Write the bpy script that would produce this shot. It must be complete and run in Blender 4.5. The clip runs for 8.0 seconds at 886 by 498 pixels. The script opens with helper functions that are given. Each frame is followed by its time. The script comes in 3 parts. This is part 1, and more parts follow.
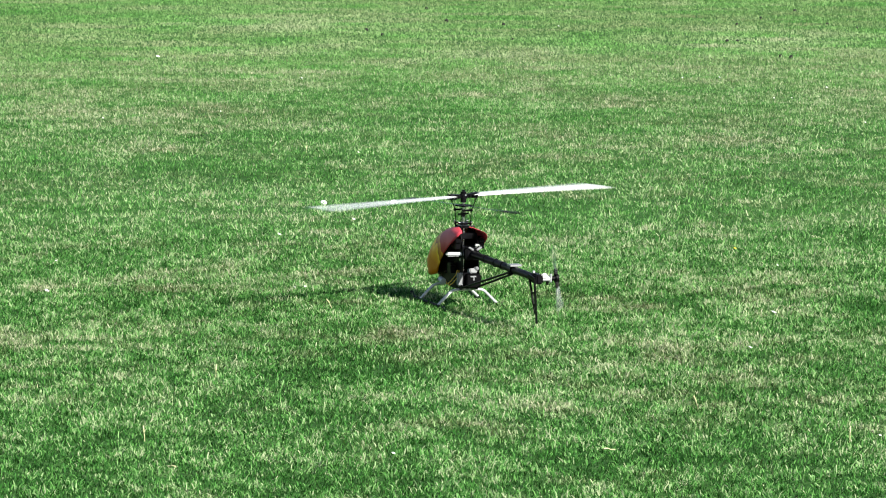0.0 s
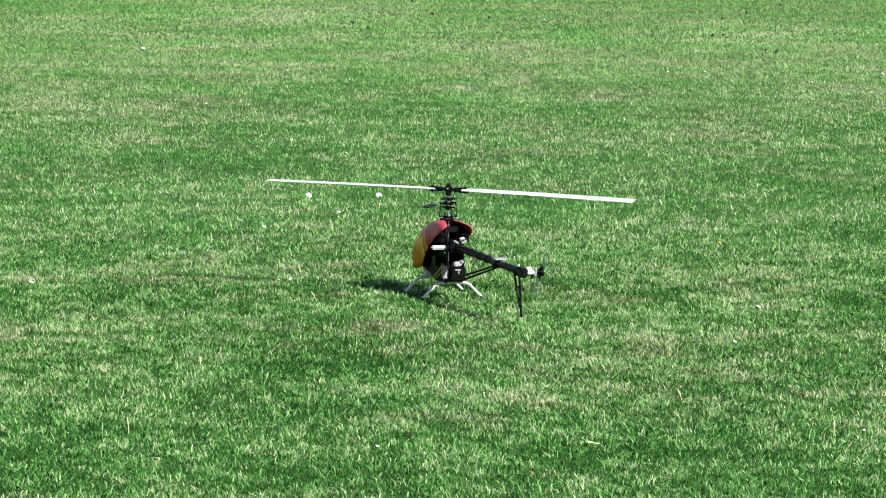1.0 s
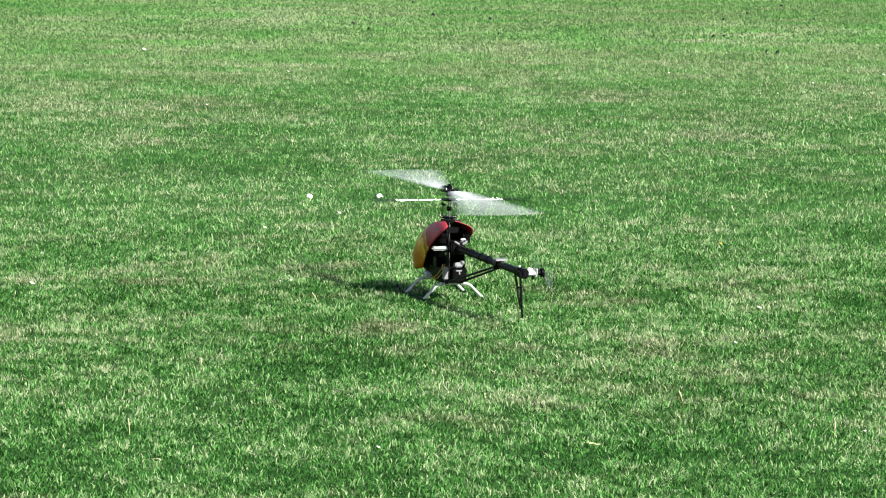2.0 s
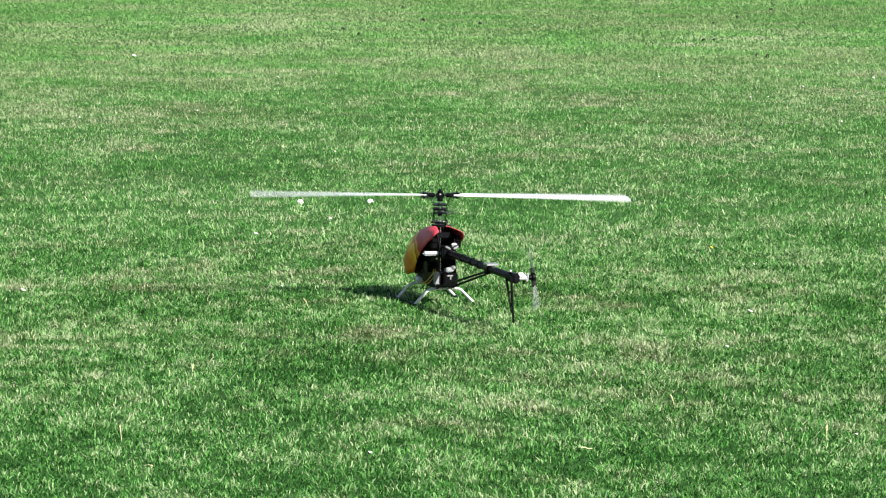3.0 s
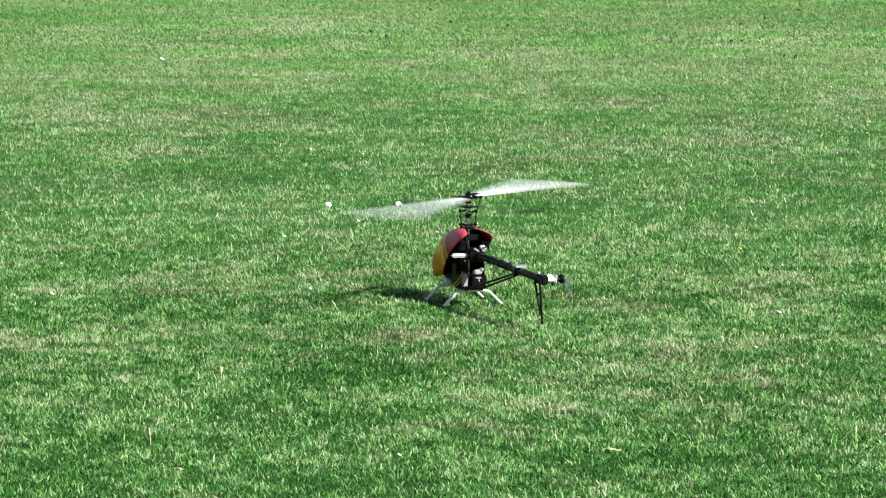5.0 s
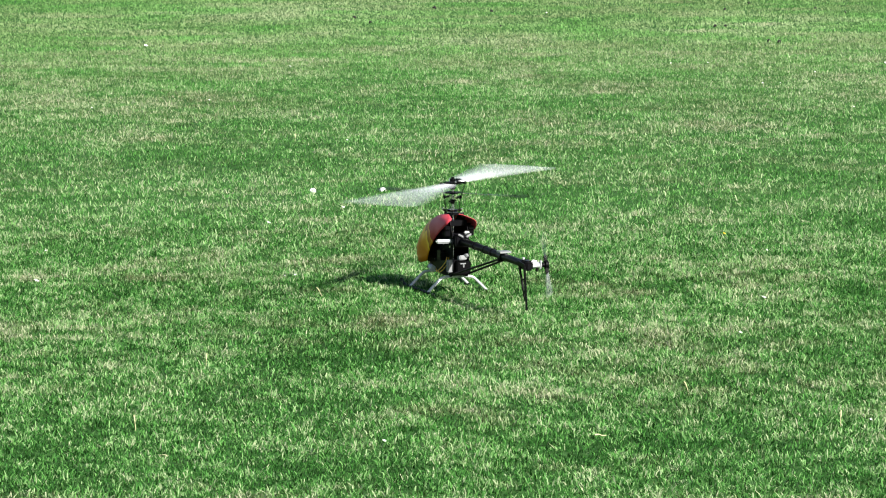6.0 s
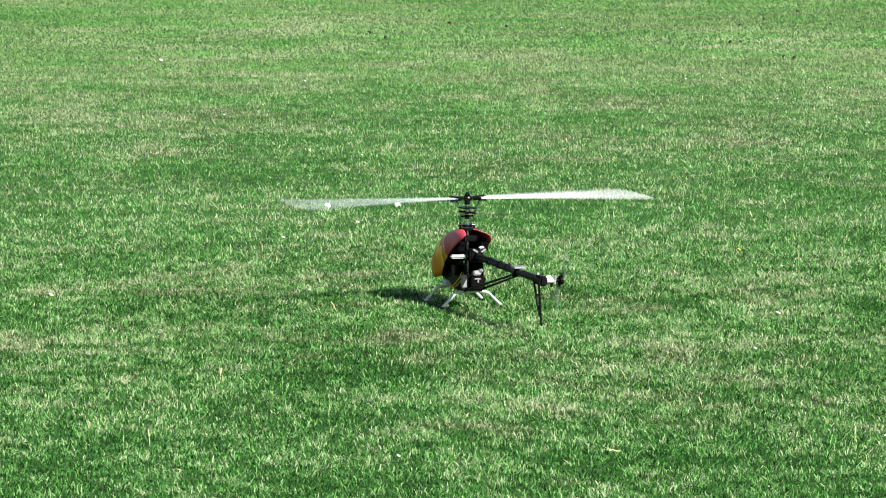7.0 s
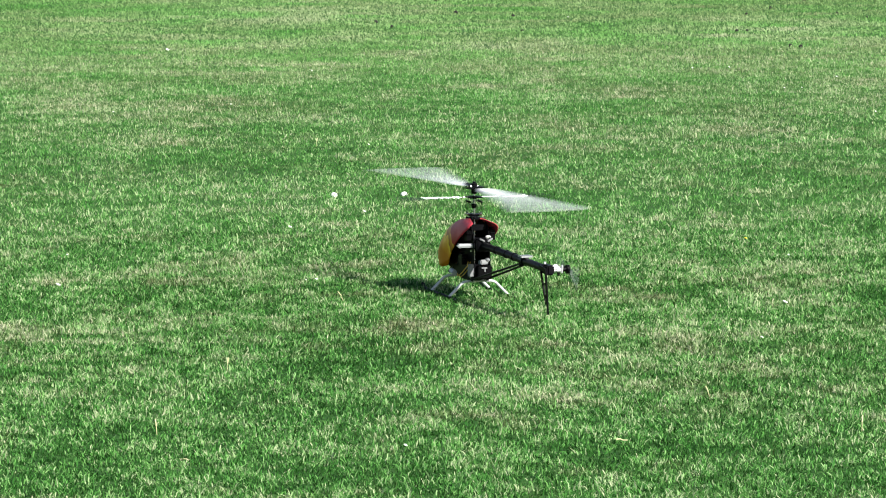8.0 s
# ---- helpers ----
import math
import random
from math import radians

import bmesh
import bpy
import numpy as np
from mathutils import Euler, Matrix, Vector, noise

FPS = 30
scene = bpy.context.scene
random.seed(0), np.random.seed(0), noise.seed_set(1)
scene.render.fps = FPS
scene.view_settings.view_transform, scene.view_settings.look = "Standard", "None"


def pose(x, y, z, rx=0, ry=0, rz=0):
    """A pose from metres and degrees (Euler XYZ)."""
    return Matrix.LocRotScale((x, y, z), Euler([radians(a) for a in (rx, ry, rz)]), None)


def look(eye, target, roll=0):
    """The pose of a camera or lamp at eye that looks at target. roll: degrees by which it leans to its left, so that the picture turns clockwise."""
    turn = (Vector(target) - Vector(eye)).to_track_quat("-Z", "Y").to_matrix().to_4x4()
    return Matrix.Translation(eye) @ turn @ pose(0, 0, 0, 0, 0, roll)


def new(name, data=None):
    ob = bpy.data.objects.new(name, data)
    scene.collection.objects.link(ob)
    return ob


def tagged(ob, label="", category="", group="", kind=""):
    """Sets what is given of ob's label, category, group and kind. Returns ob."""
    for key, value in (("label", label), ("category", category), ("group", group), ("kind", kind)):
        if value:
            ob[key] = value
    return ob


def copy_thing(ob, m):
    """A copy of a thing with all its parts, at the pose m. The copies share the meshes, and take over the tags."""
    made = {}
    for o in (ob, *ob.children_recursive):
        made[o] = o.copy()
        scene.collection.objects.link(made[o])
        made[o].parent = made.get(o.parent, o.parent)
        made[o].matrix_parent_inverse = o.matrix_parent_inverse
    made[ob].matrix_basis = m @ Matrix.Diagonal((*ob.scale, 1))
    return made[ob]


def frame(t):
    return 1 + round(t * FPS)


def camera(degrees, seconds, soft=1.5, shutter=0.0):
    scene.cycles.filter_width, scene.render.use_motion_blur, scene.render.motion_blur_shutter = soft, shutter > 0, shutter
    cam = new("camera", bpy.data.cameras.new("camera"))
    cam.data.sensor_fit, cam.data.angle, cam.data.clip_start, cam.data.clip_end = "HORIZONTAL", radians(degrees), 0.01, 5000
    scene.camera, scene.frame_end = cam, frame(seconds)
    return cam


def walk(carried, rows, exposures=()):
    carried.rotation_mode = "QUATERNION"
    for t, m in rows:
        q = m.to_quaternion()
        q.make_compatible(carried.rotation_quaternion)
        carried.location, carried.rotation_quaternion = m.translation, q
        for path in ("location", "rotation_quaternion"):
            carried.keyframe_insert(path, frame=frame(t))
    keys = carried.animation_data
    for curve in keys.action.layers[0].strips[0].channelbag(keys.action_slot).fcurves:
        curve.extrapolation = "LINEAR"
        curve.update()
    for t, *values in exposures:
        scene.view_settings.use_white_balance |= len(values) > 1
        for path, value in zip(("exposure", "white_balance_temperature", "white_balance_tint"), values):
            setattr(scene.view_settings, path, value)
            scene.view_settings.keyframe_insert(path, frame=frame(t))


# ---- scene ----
EYE = (0.0, -14.5, 1.7)
# seconds, where the view's centre meets the plane y = 0 (x, z), lean
PATH = [(0.0, -0.0733, 0.2096, 0.019), (0.5, -0.0884, 0.1784, 0.063), (0.6, -0.0443, 0.1686, 0.110), (0.7, -0.0262, 0.1686, 0.160), (0.8, -0.0202, 0.1770, 0.200), (1.0, -0.0191, 0.1854, 0.265),
        (1.2, -0.0270, 0.1980, 0.260), (1.7, -0.0240, 0.1930, 0.255), (2.3, -0.0133, 0.1865, 0.251),
        (2.5, 0.0392, 0.1876, 0.220), (3.0, 0.0100, 0.2065, 0.018), (3.2, -0.0202, 0.2012, -0.010), (3.3, -0.0220, 0.1910, -0.030), (3.5, -0.0207, 0.1594, -0.069),
        (3.7, -0.0403, 0.1665, 0.000),
        (4.0, -0.0624, 0.2262, 0.113), (4.3, -0.0826, 0.2522, -0.080), (4.5, -0.1047, 0.2437, -0.190),
        (4.7, -0.1168, 0.2318, -0.215), (5.0, -0.0915, 0.2144, -0.241),
        (5.2, -0.0464, 0.1813, -0.067), (5.75, -0.0400, 0.1690, -0.260), (6.3, -0.0343, 0.1590, -0.426),
        (6.5, -0.0489, 0.1888, -0.358), (7.0, -0.0880, 0.2181, -0.266), (7.5, -0.1089, 0.1902, -0.525),
        (8.0, -0.1124, 0.1797, -0.347)]
cam = camera(12.4, 8.0, soft=1.1, shutter=0.5)
walk(cam, [(t, look(EYE, (x, 0.0, z), lean)) for t, x, z, lean in PATH],
     exposures=[(0.0, 1.33), (8.0, 1.33)])

# ---- light: a clear day, the sun high on the right ----
SUN_FROM = Vector((0.41, -0.45, 0.40)).normalized()
sun = new("sun", bpy.data.lights.new("sun", "SUN"))
sun.data.energy, sun.data.angle, sun.data.color = 5.0, radians(0.55), (1.0, 0.965, 0.9)
sun.matrix_basis = look(SUN_FROM * 40, (0, 0, 0))
world = bpy.data.worlds.new("sky")
scene.world = world
world.use_nodes = True
sky = world.node_tree.nodes.new("ShaderNodeTexSky")
sky.sky_type, sky.sun_disc = "NISHITA", False
sky.sun_elevation = math.asin(SUN_FROM.z)
sky.sun_rotation = math.atan2(SUN_FROM.x, SUN_FROM.y)
world.node_tree.links.new(sky.outputs[0], world.node_tree.nodes["Background"].inputs[0])
world.node_tree.nodes["Background"].inputs[1].default_value = 0.05


# ---- materials ----
def material(name, colour, rough=0.5, metal=0.0, coat=0.0, spots=0.12, scale=60.0, bump=0.0, gleam=0.5):
    """A painted, moulded or metal surface: its colour varies a little at two scales, and so does its gloss."""
    mat = bpy.data.materials.new(name)
    mat.use_nodes = True
    tree = mat.node_tree
    bsdf = tree.nodes["Principled BSDF"]
    where = tree.nodes.new("ShaderNodeTexCoord")
    wide = tree.nodes.new("ShaderNodeTexNoise")
    wide.inputs["Scale"].default_value, wide.inputs["Detail"].default_value = scale, 6
    fine = tree.nodes.new("ShaderNodeTexNoise")
    fine.inputs["Scale"].default_value = scale * 9
    for n in (wide, fine):
        tree.links.new(where.outputs["Object"], n.inputs["Vector"])
    mix = tree.nodes.new("ShaderNodeMix")
    mix.data_type = "RGBA"
    mix.inputs[6].default_value = (*[c * (1 - spots) for c in colour], 1)
    mix.inputs[7].default_value = (*[min(1, c * (1 + spots)) for c in colour], 1)
    tree.links.new(wide.outputs[0], mix.inputs[0])
    tree.links.new(mix.outputs[2], bsdf.inputs["Base Color"])
    gloss = tree.nodes.new("ShaderNodeMapRange")
    gloss.inputs[3].default_value, gloss.inputs[4].default_value = max(0.03, rough - 0.1), min(1, rough + 0.12)
    tree.links.new(fine.outputs[0], gloss.inputs[0])
    tree.links.new(gloss.outputs[0], bsdf.inputs["Roughness"])
    bsdf.inputs["Metallic"].default_value = metal
    bsdf.inputs["Coat Weight"].default_value = coat
    bsdf.inputs["Specular IOR Level"].default_value = gleam
    if bump:
        b = tree.nodes.new("ShaderNodeBump")
        b.inputs["Strength"].default_value, b.inputs["Distance"].default_value = bump, 0.001
        tree.links.new(fine.outputs[0], b.inputs["Height"])
        tree.links.new(b.outputs[0], bsdf.inputs["Normal"])
    return mat


def carbon_material():
    """Twill-woven carbon fibre under clear resin."""
    mat = material("carbon", (0.012, 0.012, 0.013), 0.36, gleam=0.035)
    tree = mat.node_tree
    where = tree.nodes.new("ShaderNodeTexCoord")
    check = tree.nodes.new("ShaderNodeTexChecker")
    check.inputs["Scale"].default_value = 420
    check.inputs[1].default_value, check.inputs[2].default_value = (0.003, 0.003, 0.0035, 1), (0.007, 0.007, 0.008, 1)
    tree.links.new(where.outputs["Object"], check.inputs["Vector"])
    tree.links.new(check.outputs[0], tree.nodes["Principled BSDF"].inputs["Base Color"])
    return mat


def canopy_material():
    """Airbrushed glass-fibre: crimson above and behind, running through orange into yellow at the nose and belly; a
    pink highlight is painted in along the top.
    """
    mat = material("canopy_paint", (0.3, 0.02, 0.03), 0.4, scale=25, gleam=0.08)
    tree = mat.node_tree
    links = tree.links
    where = tree.nodes.new("ShaderNodeTexCoord")
    axes = tree.nodes.new("ShaderNodeSeparateXYZ")
    links.new(where.outputs["Object"], axes.inputs[0])
    wave = tree.nodes.new("ShaderNodeTexNoise")
    wave.inputs["Scale"].default_value, wave.inputs["Detail"].default_value = 11, 2
    links.new(where.outputs["Object"], wave.inputs["Vector"])

    def calc(op, a, b):
        n = tree.nodes.new("ShaderNodeMath")
        n.operation = op
        for i, v in enumerate((a, b)):
            if isinstance(v, (int, float)):
                n.inputs[i].default_value = v
            else:
                links.new(v, n.inputs[i])
        return n.outputs[0]
    height = calc("SUBTRACT", axes.outputs["Z"], calc("MULTIPLY", axes.outputs["X"], 0.75))
    flame = calc("ADD", height, calc("MULTIPLY", calc("SUBTRACT", wave.outputs[0], 0.5), 0.15))
    ramp = tree.nodes.new("ShaderNodeValToRGB")
    unit = tree.nodes.new("ShaderNodeMapRange")
    unit.inputs[1].default_value, unit.inputs[2].default_value = 0.02, 0.25
    links.new(flame, unit.inputs[0])
    links.new(unit.outputs[0], ramp.inputs[0])
    e = ramp.color_ramp.elements
    e[0].position, e[0].color = 0.05, (0.62, 0.20, 0.012, 1)
    # pinker top colour: the sunlit highlight, put into the paint
    e[1].position, e[1].color = 0.95, (0.50, 0.055, 0.075, 1)
    for at, c in ((0.24, (0.76, 0.32, 0.018, 1)), (0.36, (0.92, 0.56, 0.04, 1)), (0.385, (0.26, 0.03, 0.01, 1)), (0.42, (0.46, 0.17, 0.014, 1)),
                  (0.54, (0.55, 0.21, 0.018, 1)), (0.575, (0.88, 0.50, 0.06, 1)), (0.60, (0.36, 0.02, 0.02, 1)), (0.75, (0.38, 0.015, 0.03, 1))):
        n = e.new(at)
        n.color = c
    links.new(ramp.outputs[0], tree.nodes["Principled BSDF"].inputs["Base Color"])
    return mat


def grass_material():
    """Mown grass: each blade's tone, with the shade of the gaps in it, from deep green through lime to straw, and some
    light shining through it.
    """
    mat = bpy.data.materials.new("grass")
    mat.use_nodes = True
    tree = mat.node_tree
    bsdf = tree.nodes["Principled BSDF"]
    tone = tree.nodes.new("ShaderNodeAttribute")
    tone.attribute_name = "tone"
    ramp = tree.nodes.new("ShaderNodeValToRGB")
    tree.links.new(tone.outputs["Fac"], ramp.inputs[0])
    e = ramp.color_ramp.elements
    e[0].position, e[0].color = 0.0, (0.012, 0.050, 0.007, 1)
    e[1].position, e[1].color = 1.0, (0.47, 0.55, 0.32, 1)
    for at, c in ((0.25, (0.038, 0.155, 0.026, 1)), (0.48, (0.090, 0.275, 0.057, 1)), (0.66, (0.165, 0.39, 0.098, 1)),
                  (0.82, (0.29, 0.49, 0.19, 1))):
        n = e.new(at)
        n.color = c
    dry = tree.nodes.new("ShaderNodeAttribute")
    dry.attribute_name = "dry"
    brown = tree.nodes.new("ShaderNodeValToRGB")
    tree.links.new(tone.outputs["Fac"], brown.inputs[0])
    b = brown.color_ramp.elements
    b[0].position, b[0].color = 0.0, (0.050, 0.046, 0.018, 1)
    b[1].position, b[1].color = 1.0, (0.55, 0.49, 0.37, 1)
    mid = b.new(0.5)
    mid.color = (0.23, 0.205, 0.125, 1)
    hue = tree.nodes.new("ShaderNodeMix")
    hue.data_type = "RGBA"
    tree.links.new(dry.outputs["Fac"], hue.inputs[0])
    tree.links.new(ramp.outputs[0], hue.inputs[6])
    tree.links.new(brown.outputs[0], hue.inputs[7])
    tree.links.new(hue.outputs[2], bsdf.inputs["Base Color"])
    bsdf.inputs["Roughness"].default_value = 0.5
    bsdf.inputs["Specular IOR Level"].default_value = 0.10
    leaf = tree.nodes.new("ShaderNodeBsdfTranslucent")
    tree.links.new(hue.outputs[2], leaf.inputs[0])
    both = tree.nodes.new("ShaderNodeMixShader")
    both.inputs[0].default_value = 0.48
    tree.links.new(bsdf.outputs[0], both.inputs[1])
    tree.links.new(leaf.outputs[0], both.inputs[2])
    tree.links.new(both.outputs[0], tree.nodes["Material Output"].inputs[0])
    return mat


def soil_material():
    """The turf under the blades: thatch, moss and old clippings."""
    mat = bpy.data.materials.new("turf")
    mat.use_nodes = True
    tree = mat.node_tree
    bsdf = tree.nodes["Principled BSDF"]
    where = tree.nodes.new("ShaderNodeTexCoord")
    last = None
    for scale, low, high in ((0.9, (0.016, 0.075, 0.014, 1), (0.034, 0.12, 0.022, 1)),
                             (60.0, (0.010, 0.040, 0.007, 1), (0.070, 0.12, 0.036, 1))):
        n = tree.nodes.new("ShaderNodeTexNoise")
        n.inputs["Scale"].default_value, n.inputs["Detail"].default_value = scale, 8
        tree.links.new(where.outputs["Object"], n.inputs["Vector"])
        r = tree.nodes.new("ShaderNodeValToRGB")
        r.color_ramp.elements[0].position, r.color_ramp.elements[1].position = 0.35, 0.68
        r.color_ramp.elements[0].color, r.color_ramp.elements[1].color = low, high
        tree.links.new(n.outputs[0], r.inputs[0])
        if last:
            mix = tree.nodes.new("ShaderNodeMix")
            mix.data_type = "RGBA"
            mix.inputs[0].default_value = 0.5
            tree.links.new(last.outputs[0], mix.inputs[6])
            tree.links.new(r.outputs[0], mix.inputs[7])
            last = mix
            tree.links.new(mix.outputs[2], bsdf.inputs["Base Color"])
        else:
            last = r
    b = tree.nodes.new("ShaderNodeBump")
    b.inputs["Strength"].default_value, b.inputs["Distance"].default_value = 0.8, 0.01
    tree.links.new(n.outputs[0], b.inputs["Height"])
    tree.links.new(b.outputs[0], bsdf.inputs["Normal"])
    bsdf.inputs["Roughness"].default_value = 0.95
    bsdf.inputs["Specular IOR Level"].default_value = 0.1
    return mat


CARBON = carbon_material()
CANOPY = canopy_material()
GRASS = grass_material()
SOIL = soil_material()
WHITE = material("white_blade", (0.82, 0.83, 0.84), 0.3, coat=0.3, spots=0.04)
STRUT = material("white_plastic", (0.52, 0.54, 0.55), 0.42, spots=0.06)
BLACK = material("black_plastic", (0.003, 0.003, 0.0035), 0.38, gleam=0.04)
ANODISED = material("black_anodised", (0.004, 0.004, 0.005), 0.34, gleam=0.06)
STEEL = material("steel", (0.55, 0.56, 0.58), 0.25, metal=1.0)
SILVER = material("silver_metal", (0.7, 0.71, 0.73), 0.35, metal=0.85)
ALUMINIUM = material("dull_aluminium", (0.30, 0.31, 0.32), 0.45, metal=0.7)
PALE = material("pale_casing", (0.42, 0.43, 0.44), 0.4, spots=0.08)
NYLON = material("grey_nylon", (0.42, 0.45, 0.45), 0.5, spots=0.06)
YELLOW = material("yellow_wire", (0.75, 0.45, 0.05), 0.5)
GREY = material("grey_casing", (0.17, 0.175, 0.18), 0.5, spots=0.15)
RUBBER = material("rubber", (0.02, 0.02, 0.02), 0.85)
PETAL = material("petal", (0.86, 0.86, 0.84), 0.7, spots=0.06)
PETAL_YELLOW = material("yellow_petal", (0.75, 0.52, 0.03), 0.7)
EARTH = material("dug_earth", (0.012, 0.012, 0.009), 0.95, spots=0.5, scale=90, bump=0.8)
STRAW = material("straw", (0.40, 0.40, 0.21), 0.8, spots=0.2)
WEED = material("weed_leaf", (0.05, 0.14, 0.03), 0.55, spots=0.3)


# ---- shapes ----
def part(name, bm, mat, parent=None, label="", at=None, smooth=False):
    """Links a bmesh as one mesh object under its parent."""
    bmesh.ops.recalc_face_normals(bm, faces=bm.faces)
    me = bpy.data.meshes.new(name)
    bm.to_mesh(me)
    bm.free()
    me.materials.append(mat)
    if smooth:
        me.shade_smooth()
        me.set_sharp_from_angle(angle=radians(40))
    ob = new(name, me)
    if parent:
        ob.parent = parent
    if at is not None:
        ob.matrix_basis = at
    return tagged(ob, label)


def box(sx, sy, sz, at=(0, 0, 0), turn=(0, 0, 0), bevel=0.002, bm=None):
    bm = bm or bmesh.new()
    made = bmesh.ops.create_cube(bm, size=1.0, matrix=pose(*at, *turn) @ Matrix.Diagonal((sx, sy, sz, 1)))
    if bevel:
        edges = list({e for v in made["verts"] for e in v.link_edges})
        bmesh.ops.bevel(bm, geom=edges, offset=bevel, segments=2, affect="EDGES")
    return bm


def rod(a, b, r, sides=10, bm=None, r2=None):
    """A round bar from a to b."""
    bm = bm or bmesh.new()
    a, b = Vector(a), Vector(b)
    m = Matrix.Translation((a + b) / 2) @ (b - a).to_track_quat("Z", "Y").to_matrix().to_4x4()
    bmesh.ops.create_cone(bm, cap_ends=True, segments=sides, radius1=r, radius2=r if r2 is None else r2,
                          depth=(b - a).length, matrix=m)
    return bm


def pipe(points, r, sides=8, bm=None, flat=1.0):
    """A bent bar through points; flat squashes its section in the vertical."""
    bm = bm or bmesh.new()
    points = [Vector(p) for p in points]
    rings = []
    for i, p in enumerate(points):
        way = (points[min(i + 1, len(points) - 1)] - points[max(i - 1, 0)]).normalized()
        side = way.cross(Vector((0, 0, 1)))
        side = side.normalized() if side.length > 1e-4 else Vector((1, 0, 0))
        up = side.cross(way)
        rings.append([bm.verts.new(p + side * r * math.cos(k * 2 * math.pi / sides)
                                   + up * r * flat * math.sin(k * 2 * math.pi / sides)) for k in range(sides)])
    for lo, hi in zip(rings, rings[1:]):
        for k in range(sides):
            bm.faces.new((lo[k], lo[(k + 1) % sides], hi[(k + 1) % sides], hi[k]))
    bm.faces.new(rings[0][::-1])
    bm.faces.new(rings[-1])
    return bm


def plate(outline, thick, plane="xz", offset=0.0, bm=None):
    """A flat plate with the given outline, in the xz or xy plane."""
    bm = bm or bmesh.new()

    def spot(u, v, w):
        return (u, w, v) if plane == "xz" else (u, v, w)
    lo = [bm.verts.new(spot(u, v, offset - thick / 2)) for u, v in outline]
    hi = [bm.verts.new(spot(u, v, offset + thick / 2)) for u, v in outline]
    bm.faces.new(lo)
    bm.faces.new(hi[::-1])
    for i in range(len(lo)):
        j = (i + 1) % len(lo)
        bm.faces.new((lo[i], hi[i], hi[j], lo[j]))
    return bm


def glide(x, table):
    xs, ys = zip(*table)
    return float(np.interp(x, xs, ys))


# ---- the lawn ----
def smooth_noise(x, y, size, seed):
    """Even value noise over the plan, 0 to 1, with lumps of that size."""
    grid = np.random.RandomState(seed).rand(256, 256)
    u, v = x / size + 1000.0, y / size + 1000.0
    i, j = np.floor(u).astype(int), np.floor(v).astype(int)
    a, b = u - i, v - j
    a, b = a * a * (3 - 2 * a), b * b * (3 - 2 * b)
    g = lambda p, q: grid[p % 256, q % 256]
    return (g(i, j) * (1 - a) + g(i + 1, j) * a) * (1 - b) + (g(i, j + 1) * (1 - a) + g(i + 1, j + 1) * a) * b


# worn and lush patches of the lawn: x, y, half-length, half-depth, how much paler (+) or deeper (-)
PATCHES = [(-0.39, -1.86, 0.27, 0.43, -0.14), (0.12, -2.67, 0.25, 0.35, 0.16), (0.38, 10.65, 0.42, 0.84, 0.14), (0.60, -1.85, 0.16, 0.30, 0.10),
           (-1.22, -1.30, 0.20, 0.23, 0.10), (1.63, 7.66, 0.40, 0.73, 0.10), (-2.18, 7.56, 0.40, 0.81, 0.08), (2.52, 17.94, 1.17, 3.06, 0.16),
           (-0.32, 4.59, 0.74, 0.55, 0.06), (-1.10, -3.75, 0.18, 0.39, -0.12), (-0.38, -4.03, 0.23, 0.23, -0.12), (0.89, 3.33, 0.55, 0.42, -0.06),
           (-0.63, -0.44, 0.24, 0.26, 0.04), (-0.74, -1.23, 0.11, 0.18, 0.10), (-1.00, 0.16, 0.33, 0.25, -0.05), (0.26, 9.31, 1.65, 0.47, -0.06),
           (-1.69, 21.26, 1.49, 3.19, 0.12), (-0.20, -0.44, 0.24, 0.25, 0.03)]
# thin places where thatch and straw show through
DRY_PATCHES = [(-0.47, 0.99, 0.19, 0.32, 0.22), (-0.23, -0.94, 0.15, 0.34, 0.25), (0.56, -0.13, 0.18, 0.24, 0.22), (0.69, -1.17, 0.13, 0.27, 0.22),
               (-1.16, -1.32, 0.13, 0.15, 0.20), (-0.84, -2.63, 0.18, 0.30, 0.18), (-1.54, 10.21, 0.31, 0.61, 0.25), (-2.01, 9.24, 0.46, 0.75, 0.22),
               (-1.64, 7.03, 0.33, 0.38, 0.25), (0.78, 6.93, 0.33, 0.61, 0.20), (1.45, 7.72, 0.25, 0.33, 0.25), (1.74, 5.68, 0.36, 0.54, 0.15),
               (0.66, -2.69, 0.10, 0.23, 0.25), (1.84, 3.56, 0.10, 0.27, 0.30), (0.85, 11.00, 0.50, 0.75, 0.15), (-0.96, -0.13, 0.12, 0.21, 0.15),
               (0.20, -2.69, 0.20, 0.26, 0.12), (0.0, -3.7, 1.3, 0.7, -0.16), (-0.35, -1.9, 0.5, 0.5, -0.12), (0.0, 0.1, 1.2, 0.9, 0.06)]


def lawn_tone(x, y):
    """How pale the grass is at each spot of the plan."""
    still = np.clip(1.3 - y / 24, 0.4, 1)
    t = 0.418 + still * (0.18 * (smooth_noise(x, y, 1.1, 1) - 0.5) + 0.25 * (smooth_noise(x, y, 0.36, 2) - 0.5))
    t += 0.30 * np.clip(1.2 - y / 18, 0.25, 1) * (smooth_noise(x, y, 0.055, 3) - 0.5) + 0.14 * (smooth_noise(x, y, 3.2, 4) - 0.5)
    # paler towards the far right
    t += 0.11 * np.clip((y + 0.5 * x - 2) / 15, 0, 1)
    return t + worn(x, y, PATCHES)


